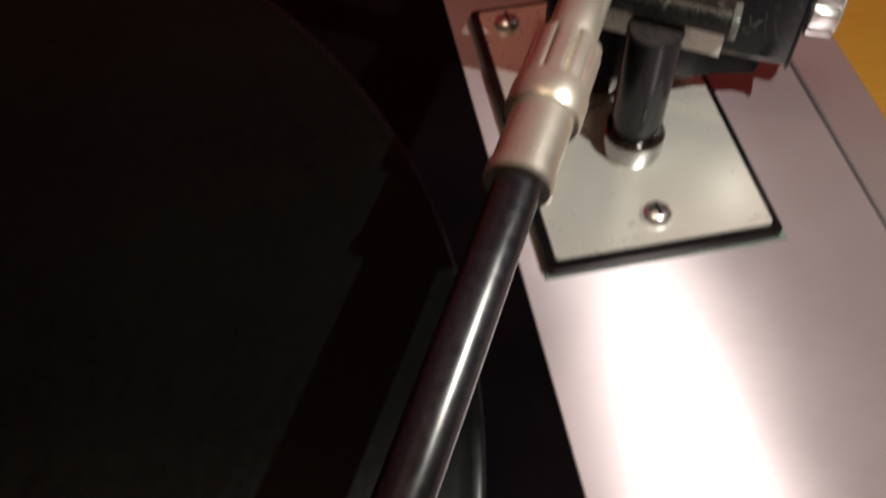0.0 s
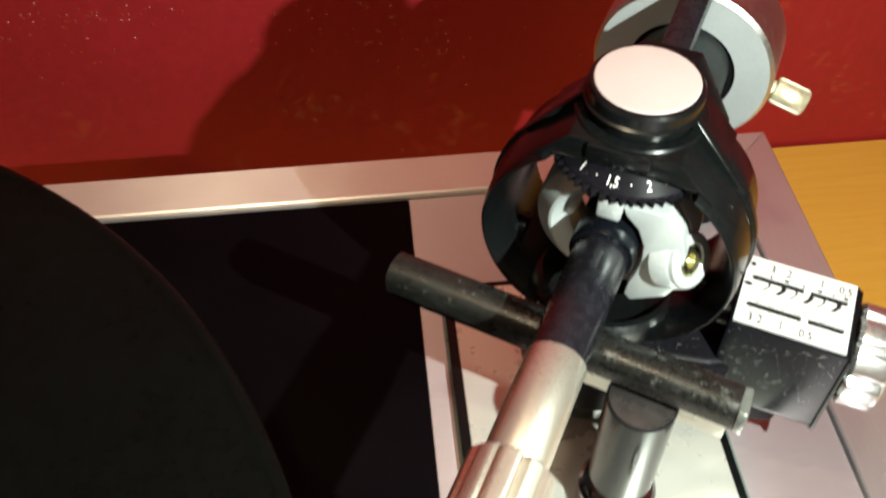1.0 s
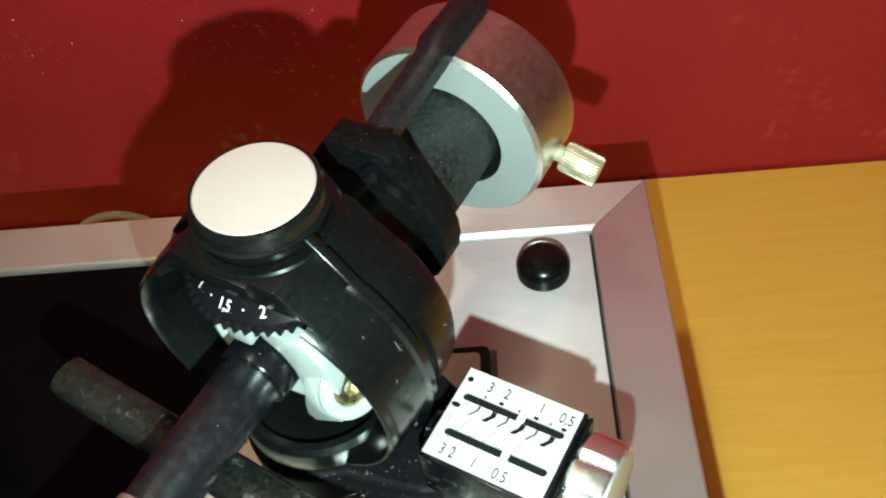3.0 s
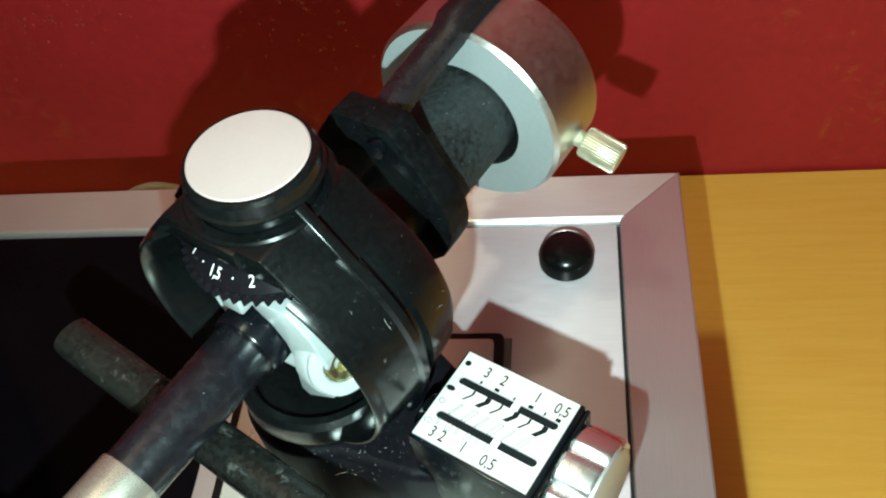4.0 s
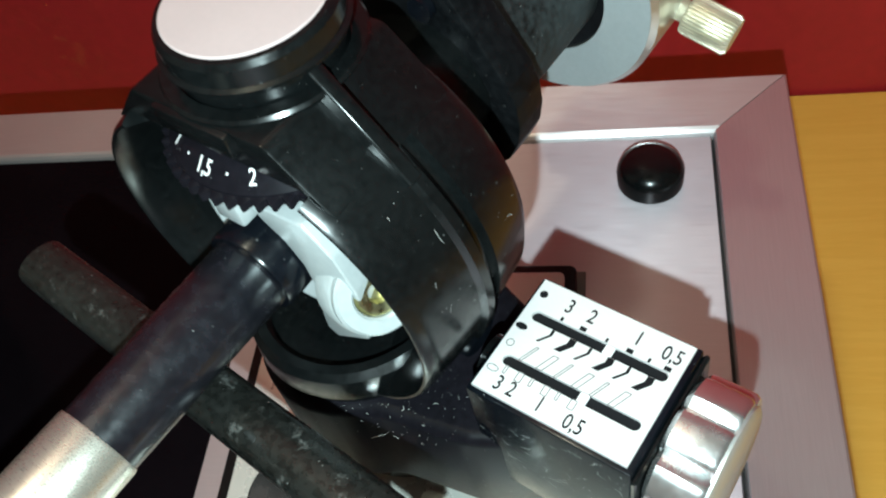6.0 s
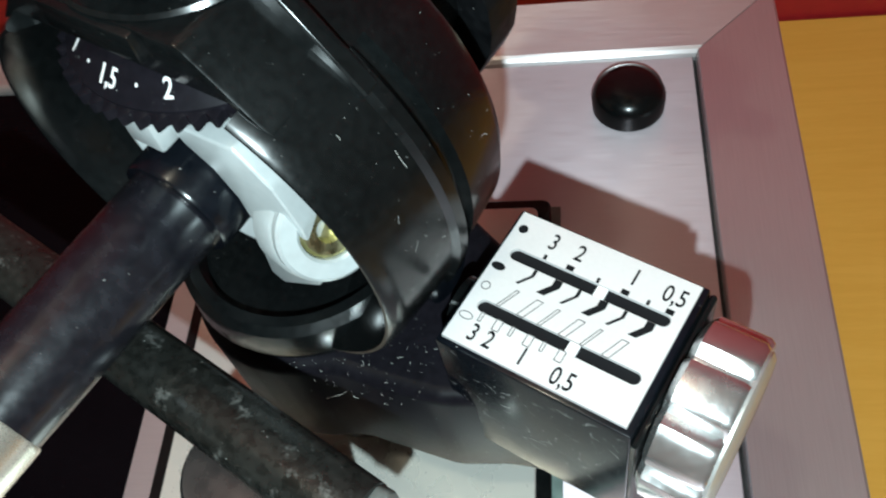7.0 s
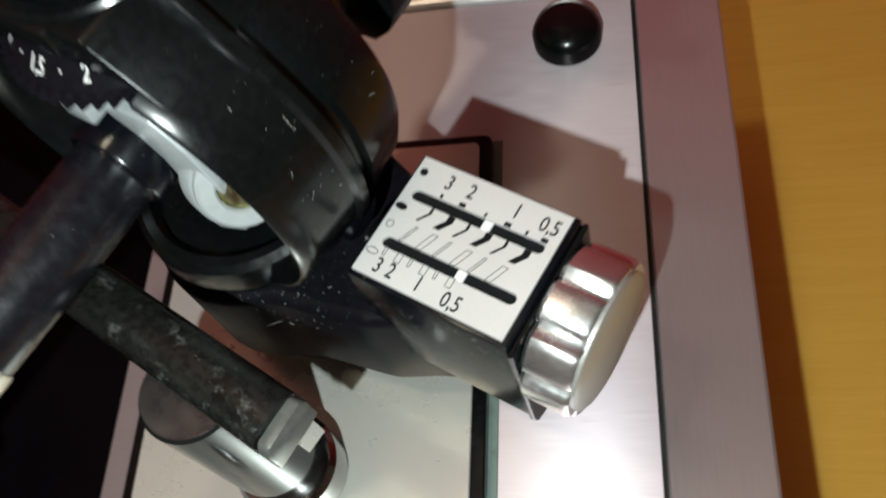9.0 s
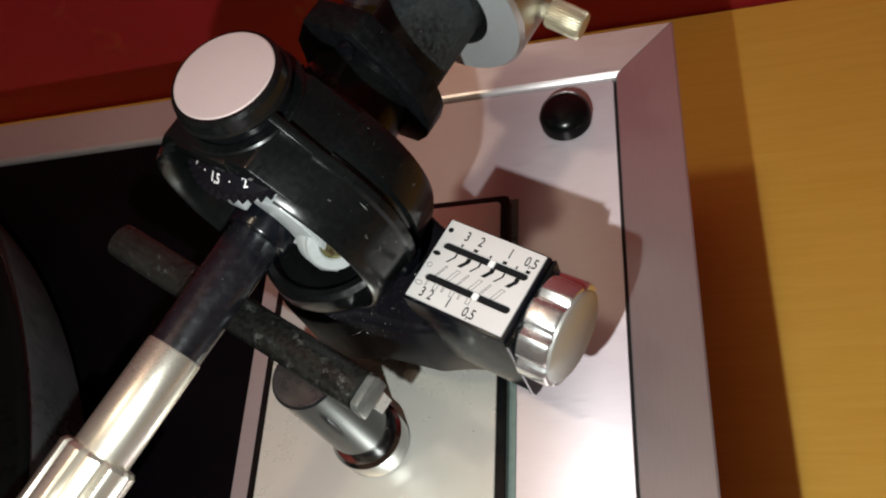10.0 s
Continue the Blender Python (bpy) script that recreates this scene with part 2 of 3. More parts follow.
def box(x0, x1, y0, y1, z0, z1, bevel=0.0, segs=2):
    return prism([(x0, y0), (x1, y0), (x1, y1), (x0, y1)], z0, z1, "z", bevel, segs)


def sweep(path, outline, taper=None):
    """Runs a flat outline (sideways, up) along a path of points."""
    bm = bmesh.new()
    rings = []
    for i, p in enumerate(path):
        a, b = Vector(path[max(0, i - 1)]), Vector(path[min(len(path) - 1, i + 1)])
        d = (b - a).normalized()
        side = d.cross(Vector((0, 0, 1))).normalized()
        up = side.cross(d)
        k = taper[i] if taper else 1.0
        rings.append([bm.verts.new(Vector(p) + side * u * k + up * v * k) for u, v in outline])
    n = len(outline)
    for lo, hi in zip(rings, rings[1:]):
        for i in range(n):
            bm.faces.new((lo[i], lo[(i + 1) % n], hi[(i + 1) % n], hi[i]))
    bm.faces.new(rings[0])
    bm.faces.new(rings[-1])
    bmesh.ops.recalc_face_normals(bm, faces=bm.faces)
    return bm


def circle(r, n=12):
    return [(r * math.cos(2 * math.pi * i / n), r * math.sin(2 * math.pi * i / n)) for i in range(n)]


def join(*bms):
    out = bmesh.new()
    for b in bms:
        me = bpy.data.meshes.new("tmp")
        b.to_mesh(me)
        b.free()
        out.from_mesh(me)
        bpy.data.meshes.remove(me)
    return out


def mesh_of(name, bm, material, smooth=35):
    bm.transform(Matrix.Scale(K, 4))
    me = bpy.data.meshes.new(name)
    bm.to_mesh(me)
    bm.free()
    me.materials.append(material)
    if smooth:
        for p in me.polygons:
            p.use_smooth = True
        me.set_sharp_from_angle(angle=radians(smooth))
    return me


def part(name, bm, material, parent, label="", smooth=35):
    ob = new(name, mesh_of(name, bm, material, smooth))
    ob.parent = parent
    if label:
        ob["label"] = label
    return ob


def thing(name, x, y, z, turn, label, category, group="", kind=""):
    ob = new(name)
    ob.matrix_basis = pose(x * K, y * K, z * K, 0, 0, turn)
    return tagged(ob, label, category, group, kind)


def solid(name, bm, material, label, category, kind="", smooth=35):
    return tagged(new(name, mesh_of(name, bm, material, smooth)), label, category, "", kind)


def lettering(name, text, size, m, material, parent, squeeze=1.0, depth=0.06):
    """Text as a thin mesh, centred, at pose m (drawing units) under parent."""
    cu = bpy.data.curves.new("letters", "FONT")
    cu.body, cu.size, cu.align_x, cu.align_y, cu.extrude, cu.resolution_u = text, size, "CENTER", "CENTER", depth, 3
    cu.offset = 0.008 * size
    tmp = new("letters", cu)
    bpy.context.view_layer.update()
    me = bpy.data.meshes.new_from_object(tmp.evaluated_get(bpy.context.evaluated_depsgraph_get()))
    bpy.data.objects.remove(tmp)
    me.transform(Matrix.Scale(K, 4) @ m @ Matrix.Diagonal((squeeze, 1, 1, 1)))
    bm = bmesh.new()
    bm.from_mesh(me)
    bmesh.ops.remove_doubles(bm, verts=bm.verts, dist=0.000002)
    bm.to_mesh(me)
    bm.free()
    me.materials.clear()
    me.materials.append(material)
    me.name = name
    ob = new(name, me)
    ob.parent = parent
    return ob


# ------------------------------------------------------------------ room
TABLE, WALLY = -102.0, 115.0
FLOOR = TABLE - 880
solid("wall_north", box(-2400, 2400, WALLY, WALLY + 140, FLOOR, 2000), REDWALL, "red painted plaster wall with glossy specks", "wall", "structure", 0)
# unseen rest of the room, added; walls and ceiling kept pale to brighten reflections
solid("wall_south", box(-2400, 2400, -3100, -2960, FLOOR, 2000), PLASTER, "unseen plaster wall, pale to bounce light", "wall", "structure", 0)
solid("wall_east", box(2400, 2540, -3100, WALLY + 140, FLOOR, 2000), PLASTER, "unseen plaster wall, pale to bounce light", "wall", "structure", 0)
solid("wall_west", box(-2540, -2400, -3100, WALLY + 140, FLOOR, 2000), PLASTER, "unseen plaster wall, pale to bounce light", "wall", "structure", 0)
solid("floor", box(-2540, 2540, -3100, WALLY + 140, FLOOR - 60, FLOOR), FLOORM, "brown wooden floor of the room", "floor", "structure", 0)
solid("ceiling", box(-2540, 2540, -3100, WALLY + 140, 2000, 2060), CEIL, "unseen ceiling, pale to bounce light", "ceiling", "structure", 0)

table = thing("table", 0, 0, TABLE, 0, "honey-coloured wooden table against the red wall", "table")
part("tabletop", box(-900, 520, -640, WALLY - 1, -24, 0, 1.5), WOOD, table)
for lx in (-860, 480):
    for ly in (-600, 20):
        part("leg", box(lx - 25, lx + 25, ly - 25, ly + 25, FLOOR - TABLE, -24, 2), WOOD, table)



def wall_blisters():
    """Small glossy paint blisters, gathered in loose patches on the red wall."""
    rng = random.Random(7)
    verts, faces = [], []
    for n in range(820):
        cx, cz = rng.choice(((-130, -12), (-112, -24), (-74, -30), (-228, -13), (-212, -10), (-200, -6), (-235, 4), (-92, -6), (-120, 4)))
        x, z = rng.gauss(cx, 17), rng.gauss(cz, 9)
        r = rng.choice((0.36, 0.46, 0.6, 0.85)) * rng.uniform(0.8, 1.2)
        h = r * rng.uniform(0.4, 0.6)
        b = len(verts)
        for k, (q, d) in enumerate(((1.0, 0.0), (0.75, 0.55), (0.35, 0.9))):
            for i in range(8):
                a = 2 * math.pi * i / 8
                verts.append(((x + r * q * math.cos(a)) * K, (WALLY + 0.25 - h * d) * K, (z + r * q * math.sin(a)) * K))
        verts.append((x * K, (WALLY + 0.25 - h) * K, z * K))
        for k in range(2):
            for i in range(8):
                j = (i + 1) % 8
                faces.append((b + 8 * k + i, b + 8 * k + j, b + 8 * k + 8 + j, b + 8 * k + 8 + i))
        for i in range(8):
            faces.append((b + 16 + i, b + 16 + (i + 1) % 8, b + 24))
    me = bpy.data.meshes.new("paint_blisters")
    me.from_pydata(verts, [], faces)
    me.materials.append(REDGLOSS)
    for p in me.polygons:
        p.use_smooth = True
    return tagged(new("paint_blisters", me), "small glossy paint blisters on the red wall", "wall texture", "", "stuff")


wall_blisters()

# ------------------------------------------------------------------ turntable body
TW = 16.5
LEFT, FRONT = -478.0, -395.0
turntable = thing("turntable", 0, 0, 0, 0, "turntable with brushed aluminium trim and gloss black deck", "turntable")
part("plinth", box(LEFT - TW + 1, TW - 1, FRONT - TW + 1, TW - 1, TABLE + 6, -1.5, 1), PLINTH, turntable, "dark plinth with black sides")
for fx in (LEFT + 30, -25):
    for fy in (FRONT + 30, -25):
        part("foot", lathe([(14, TABLE), (15, TABLE + 2), (15, TABLE + 6)], 24, at=(fx, fy, 0)), RUBBER, turntable, "round rubber foot")


def trim_bar(name, a, b, c, d, material, chamfer=0.085):
    """One mitred bar: outer edge a to b, inner edge c to d, with a chamfer along the inner edge."""
    bm = bmesh.new()
    def pull(p, q, k):
        return (p[0] + (q[0] - p[0]) * k, p[1] + (q[1] - p[1]) * k)
    rows = []
    for (o, i) in ((a, d), (b, c)):
        rim, lip = pull(o, i, 0.03), pull(i, o, chamfer)
        k1, k2 = pull(i, o, chamfer * 0.52), pull(i, o, chamfer * 0.15)
        rows.append([(*o, -3.5), (*o, 0.9), (*rim, 1.3), (*lip, 1.3), (*k1, 0.95), (*k2, 0.3), (*i, -0.6), (*i, -3.5)])
    va = [bm.verts.new(p) for p in rows[0]]
    vb = [bm.verts.new(p) for p in rows[1]]
    n = len(va)
    for i in range(n):
        bm.faces.new((va[i], va[(i + 1) % n], vb[(i + 1) % n], vb[i]))
    bm.faces.new(va)
    bm.faces.new(vb)
    bmesh.ops.recalc_face_normals(bm, faces=bm.faces)
    part(name, bm, material, turntable, "", 0)


G = 0.12
trim_bar("trim_bar", (LEFT - TW, TW), (TW - G, TW), (0 - G, 0), (LEFT, 0), TRIM)
trim_bar("trim_bar", (TW, TW - G), (TW, FRONT - TW), (0, FRONT), (0, 0 - G), TRIMY, 0.02)
trim_bar("trim_bar", (LEFT - TW, FRONT - TW), (TW, FRONT - TW), (0, FRONT), (LEFT, FRONT), TRIM)
trim_bar("trim_bar", (LEFT - TW, FRONT - TW), (LEFT - TW, TW), (LEFT, 0), (LEFT, FRONT), TRIMY)
part("deck_plate", box(-98, -0.75, FRONT + 0.5, -0.5, -1.5, 0, 0.15, 1), DECK, turntable, "brushed aluminium deck plate")
part("deck_panel", box(LEFT + 0.5, -98.15, FRONT + 0.5, -0.5, -1.5, -0.1), DARKDECK, turntable, "gloss black deck panel", 0)
PLX, PLY, PLR, PLZ = -297.6, -164.7, 177.5, 37.6
part("platter", lathe([(40, 2), (PLR - 12, 4), (PLR - 3, 10), (PLR - 1.5, 30), (PLR - 3, PLZ - 3), (PLR - 6, PLZ)], 160, at=(PLX, PLY, 0)), MAT, turntable, "dark grey metal platter")
part("spindle", lathe([(3.6, PLZ), (3.6, PLZ + 14), (2.4, PLZ + 17)], 20, at=(PLX, PLY, 0)), CHROME, turntable, "polished spindle")
bumper = part("bumper", lathe([(5.6, 0), (6.9, 0.6), (7.0, 3.4), (6.3, 5.2), (4.6, 6.4), (2.2, 7.0), (0.3, 7.1)], 36, at=(-13.9, -12.7, 0)), BLACK, turntable, "round black rubber bumper on the deck")

# record lying on the platter, with its grooves turned as fine steps
prof = [(3.6, PLZ), (178.3, PLZ), (179, PLZ + 0.7), (178.6, PLZ + 1.6), (176.5, PLZ + 1.9)]
rr = 175.0
while rr > 70:
    prof += [(rr, PLZ + 1.7), (rr - 0.9, PLZ + 1.66), (rr - 1.8, PLZ + 1.7)]
    rr -= 1.9 if random.random() > 0.06 else 3.4
prof = prof[:4] + [(177.6, PLZ + 2.1), (176.4, PLZ + 2.0)] + prof[4:]
prof += [(62, PLZ + 1.7), (3.6, PLZ + 1.9)]
record = thing("vinyl_record", PLX, PLY, 0, 0, "black vinyl record lying on the platter", "record")
part("disc", lathe(prof, 200, closed=True), VINYL, record, "", 60)
part("centre_label", lathe([(3.8, PLZ + 1.95), (60, PLZ + 2.1), (60, PLZ + 2.3), (3.8, PLZ + 2.3)], 64, closed=True), CAPDISC, record, "plain round paper label")

# loose cable between the turntable and the wall
cable = [(-217 + 34 * s, 104 + 5 * s, TABLE + 2.0 + 9 * math.sin(math.pi * s) ** 0.8) for s in [i / 16 for i in range(17)]]
solid("cable", sweep(cable, circle(1.9, 10)), CABLE, "beige cable arching behind the turntable", "cable")

# ------------------------------------------------------------------ tonearm base plate
base = thing("arm_base_plate", -60.2, -87.2, 0, 0, "polished metal base plate on a black underlay", "mounting plate")
HX, HY = 31.5, 50.4


def rounded(hx, hy, r, n=5):
    pts = []
    for sx, sy, a0 in ((1, 1, 0), (-1, 1, 90), (-1, -1, 180), (1, -1, 270)):
        for i in range(n + 1):
            a = radians(a0 + 90 * i / n)
            pts.append((sx * (hx - r) + r * math.cos(a), sy * (hy - r) + r * math.sin(a)))
    return pts


part("lower_plate", box(-HX - 0.7, HX + 1.6, -HY - 0.5, HY + 0.5, 0.02, 0.55, 0.1, 1), LOWPLATE, base, "thin grey-green square-cornered lower plate")
part("underlay", prism(rounded(HX, HY, 1.6), 0.55, 3.6, "z", 0.3, 1), BLACK, base, "black underlay")
part("plate", prism(rounded(HX - 2.3, HY - 2.3, 1.2), 3.6, 4.5, "z", 0.2, 1), NICKEL, base, "polished nickel plate")


def screw_head(x, y):
    bm = lathe([(4.2, 4.5), (4.2, 5.2), (3.6, 6.3), (2.4, 7.0), (0.4, 7.3)], 28, at=(x, y, 0))
    s = part("screw", bm, CHROME, base, "domed cross-head screw")
    # black bars stand in for the shade inside the cross recess
    part("slot", join(box(x - 2.4, x + 2.4, y - 0.42, y + 0.42, 6.4, 7.35), box(x - 0.42, x + 0.42, y - 2.4, y + 2.4, 6.4, 7.36)), INK, s, "", 0)


screw_head(0.2, -39.6)
screw_head(-21.5, 41.2)

# ------------------------------------------------------------------ place and turn shared by everything on the arm's axis
PX, PY, TURN_ARM, AZ = -57.8, -67.2, -28.95, 64.0

# lift post and lift bar
lift = thing("arm_lift", PX, PY, 0, TURN_ARM, "arm lift with worn rubber bar on a black post", "arm lift")
POX, POY = 15.6, -31.6
part("post_base", lathe([(6.6, 4.5), (8.2, 4.6), (8.4, 5.4), (8.4, 11.5), (7.6, 12.6), (5.6, 12.8)], 40, at=(POX, POY, 0)), FOOTCHROME, lift, "dark chromed foot ring")
part("collar", lathe([(6.2, 12.6), (6.2, 17.0)], 32, at=(POX, POY, 0)), BLACK, lift)


part("post", lathe([(6.3, 17.0), (6.9, 17.8), (6.9, 46.6), (6.6, 47.0), (0.4, 47.0)], 48, at=(POX, POY, 0)), BLACKCHROME, lift, "black chromed post with a flat top")
part("post_top", lathe([(6.5, 46.9), (6.4, 47.3), (0.4, 47.4)], 48, at=(POX, POY, 0)), POSTTOP, lift, "flat top of the post, its sheen put in the colour")


def bar_shape(x0, x1, outline):
    """Bar that runs slightly askew to the arm's cross direction."""
    def mid(x):
        return (x, -27.9 - 0.064 * (x - 0), 0)
    return sweep([mid(x0), mid(x0 + 1.2), mid(x1 - 1.2), mid(x1)], outline, [0.999, 1, 1, 0.999])


bar_out = [(-3.6, 50.2), (3.7, 50.2), (3.9, 53.4), (3.7, 54.5), (3.2, 55.3), (2.3, 55.9), (1.1, 56.25), (0, 56.35), (-1.1, 56.25), (-2.3, 55.9), (-3.2, 55.3), (-3.7, 54.5), (-3.9, 53.4)]
part("lift_bar", bar_shape(-39, 32, bar_out), RUBBER, lift, "worn dark rubber bar with a dusty top")
part("bar_rail", bar_shape(2, 31.5, [(-3.0, 40.8), (0.2, 40.8), (0.2, 50.7), (-3.0, 50.7)]), NICKEL, lift, "bright metal rail under the bar")
part("bar_core", bar_shape(-38.4, 2, [(-2.6, 47.4), (2.6, 47.4), (2.9, 50.7), (-2.9, 50.7)]), BLACK, lift, "black underside of the bar")
part("bar_end", prism([(-33.8, 49.4), (-26.2, 49.4), (-26.2, 53.8), (-27.0, 55.2), (-33.0, 55.2), (-33.8, 53.8)], 31.9, 33.8, "x", 0.45), BAREND, lift, "pale grey moulded end piece")

# anti-skating unit
skate = thing("anti_skating_unit", PX, PY, 0, TURN_ARM, "black block with printed silver scale panel and chrome knob", "adjuster")
BX0, BX1, BY0, BY1, BZ = 26.6, 49.7, -9.7, 9.4, 50.2
part("block", prism([(BY0, BZ), (BY0, 25.5), (BY0 + 0.5, 24.0), (BY0 + 2.0, 22.8), (BY0 + 5, 22.4), (BY1 - 4, 22.4), (BY1, 26), (BY1, BZ)], BX0, BX1, "x", 0.35, 2), BLACKGLOSS, skate, "gloss black block")
part("end_plate", prism([(BY0 - 0.3, BZ - 1), (BY0 - 0.3, 25), (BY0 + 0.3, 22.6), (BY0 + 2.2, 21.6), (BY1 - 4, 22.4), (BY1 + 0.2, 26), (BY1 + 0.2, BZ - 1)], BX1, BX1 + 0.8, "x", 0.25, 1), BLACK, skate)
body_out = [(17.5 * math.cos(radians(a)), 19.5 * math.sin(radians(a))) for a in range(50, 311, 13)] + [(26, -12), (33, -8), (BX1 - 6, -5), (BX1 - 6, 7), (28, 9)]
part("support_arm", prism(body_out, 14, 37.5, "z", 2.2, 3), MATTBLACK, skate, "black moulded support arm")
part("stub", lathe([(3.6, 24.5), (3.6, 30)], 24, "x", at=(0, -2, 44)), BLACK, skate)
knob = part("knob", lathe([(6, 50.6), (9.8, 50.7), (10.7, 51.4), (10.7, 57.0), (10.3, 57.6)], 108, "x", at=(0, -0.4, 41.3), lobes=9, depth=1.2), CHROME, skate, "scalloped chrome knob")
part("knob_cap", lathe([(9.4, 57.4), (9.4, 57.9), (8.8, 58.3), (0.3, 58.4)], 64, "x", at=(0, -0.4, 41.3)), SPUN, knob, "spun satin aluminium cap")

PW, PH = 21.7, 17.9
U0, V0 = 27.2, 8.9
SLOTS = ((0.062, 0.945, 0.305), (0.07, 0.955, 0.715))
SH = 0.044


def panel_plate():
    """Thin plate with two long round-ended slots, built as pieces round the slots."""
    def strip(u0, u1, v0, v1):
        return box(U0 + u0 * PW, U0 + u1 * PW, V0 - v1 * PH, V0 - v0 * PH, BZ, BZ + 0.5)
    bits = [strip(0, 1, 0, SLOTS[0][2] - SH), strip(0, 1, SLOTS[0][2] + SH, SLOTS[1][2] - SH), strip(0, 1, SLOTS[1][2] + SH, 1)]
    r = SH * PH
    for a, b, v in SLOTS:
        y = V0 - v * PH
        for edge, end, way in ((U0, U0 + a * PW, 1), (U0 + PW, U0 + b * PW, -1)):
            arc = [(end + way * (r - r * math.cos(radians(t))), y + r * math.sin(radians(t))) for t in range(90, -91, -18)]
            bits.append(prism([(edge, y + r)] + arc + [(edge, y - r)], BZ, BZ + 0.5, "z"))
    return join(*bits)


panel = part("scale_panel", panel_plate(), PANEL, skate, "silver panel printed with force scales", 0)
ZT = BZ + 0.5


def marks(quads, z=ZT + 0.03):
    """Printed shapes: outlines in panel fractions, laid just above the plate."""
    bm = bmesh.new()
    for q in quads:
        lo = [bm.verts.new((U0 + u * PW, V0 - v * PH, z - 0.02)) for u, v in q]
        hi = [bm.verts.new((U0 + u * PW, V0 - v * PH, z)) for u, v in q]
        bm.faces.new(hi)
        for i in range(len(q)):
            j = (i + 1) % len(q)
            bm.faces.new((lo[i], lo[j], hi[j], hi[i]))
    bmesh.ops.recalc_face_normals(bm, faces=bm.faces)
    return bm


def oval(u, v, a, b, n=24):
    return [(u + a / PW * math.cos(2 * math.pi * i / n), v + b / PH * math.sin(2 * math.pi * i / n)) for i in range(n)]


def oval_line(u, v, a, b, w=0.13, n=24):
    o, i = oval(u, v, a, b, n), oval(u, v, a - w, b - w, n)
    return [[o[k], o[(k + 1) % n], i[(k + 1) % n], i[k]] for k in range(n)]


def slant(u, w, v0, v1, shift):
    return [(u, v0), (u + w, v0), (u + w - shift, v1), (u - shift, v1)]


def line_box(q, w=0.12):
    out = []
    for i in range(4):
        (a, b), (c, d) = q[i], q[(i + 1) % 4]
        dx, dy = (c - a) * PW, (d - b) * PH
        ln = math.hypot(dx, dy)
        nx, ny = -dy / ln * w / 2 / PW, dx / ln * w / 2 / PH
        out.append([(a + nx, b + ny), (c + nx, d + ny), (c - nx, d - ny), (a - nx, b - ny)])
    return out


ticks = []
for u, w in ((0.235, 0.018), (0.378, 0.042), (0.535, 0.016), (0.682, 0.042), (0.805, 0.016), (0.918, 0.042)):
    ticks.append(slant(u - w / 2, w, 0.222, SLOTS[0][2] - SH - 0.003, 0))
for u, w in ((0.225, 0.018), (0.345, 0.044), (0.475, 0.018), (0.595, 0.044), (0.725, 0.018), (0.845, 0.044)):
    ticks.append(slant(u, w, SLOTS[0][2] + SH + 0.002, 0.40, 0.0))
    ticks.append(slant(u, w, 0.40, 0.485, 0.052))
for q in ticks:
    part("printed_tick", marks([q]), INK, panel, "", 0)
part("printed_dot", marks([oval(0.05, 0.12, 0.56, 0.56)]), INK, panel, "", 0)
part("printed_dot", marks([oval(0.048, 0.43, 0.86, 0.5)]), INK, panel, "", 0)
part("printed_ring", marks(oval_line(0.05, 0.585, 0.56, 0.56)), GREYINK, panel, "", 0)
part("printed_ring", marks(oval_line(0.05, 0.82, 0.86, 0.5)), GREYINK, panel, "", 0)
for i in range(6):
    u = 0.205 + 0.116 * i
    w = 0.016 if i % 2 == 0 else 0.036
    part("printed_outline", marks(line_box(slant(u, w, 0.53, 0.675, 0.05))), GREYINK, panel, "", 0)
    part("printed_outline", marks(line_box(slant(0.115 + 0.087 * i, w, 0.755, 0.82 + 0.012 * (i % 2), 0.0))), GREYINK, panel, "", 0)
for a, b, v in SLOTS:
    # floor coloured black in place of the shade down in the slot
    part("slot", box(U0 + a * PW - 0.05, U0 + b * PW + 0.05, V0 - (v + SH) * PH - 0.05, V0 - (v - SH) * PH + 0.05, BZ - 0.4, BZ + 0.03), INK, panel, "black slot", 0)
for u, v in ((0.575, 0.305), (0.60, 0.715)):
    part("pointer", box(U0 + u * PW - 0.62, U0 + u * PW + 0.62, V0 - v * PH - 0.72, V0 - v * PH + 0.72, BZ, BZ + 0.55, 0.1, 1), WHITE, panel, "small white pointer")
for text, u, v in (("3", 0.235, 0.125), ("2", 0.385, 0.125), ("1", 0.69, 0.125), ("0,5", 0.905, 0.135),
                   ("3", 0.135, 0.905), ("2", 0.222, 0.905), ("1", 0.41, 0.905), ("0,5", 0.635, 0.92)):
    lettering("numeral", text, 3.0, Matrix.Translation((U0 + u * PW, V0 - v * PH, ZT)), INK, panel, 0.74, 0.03)

# ------------------------------------------------------------------ tonearm
arm = thing("tonearm", PX, PY, 0, TURN_ARM, "black and steel tonearm with gimbal ring and counterweight", "tonearm")


def along(profile, segs=40, **kw):
    """Turned part on the arm's axis; profile of (radius, distance along the arm)."""
    return lathe(profile, segs, "y", (0, 0, AZ), **kw)


part("pillar", lathe([(15, 4.5), (15.5, 6), (14.5, 15)], 48), BLACK, arm, "black pillar under the gimbal")
RZ = 61.8


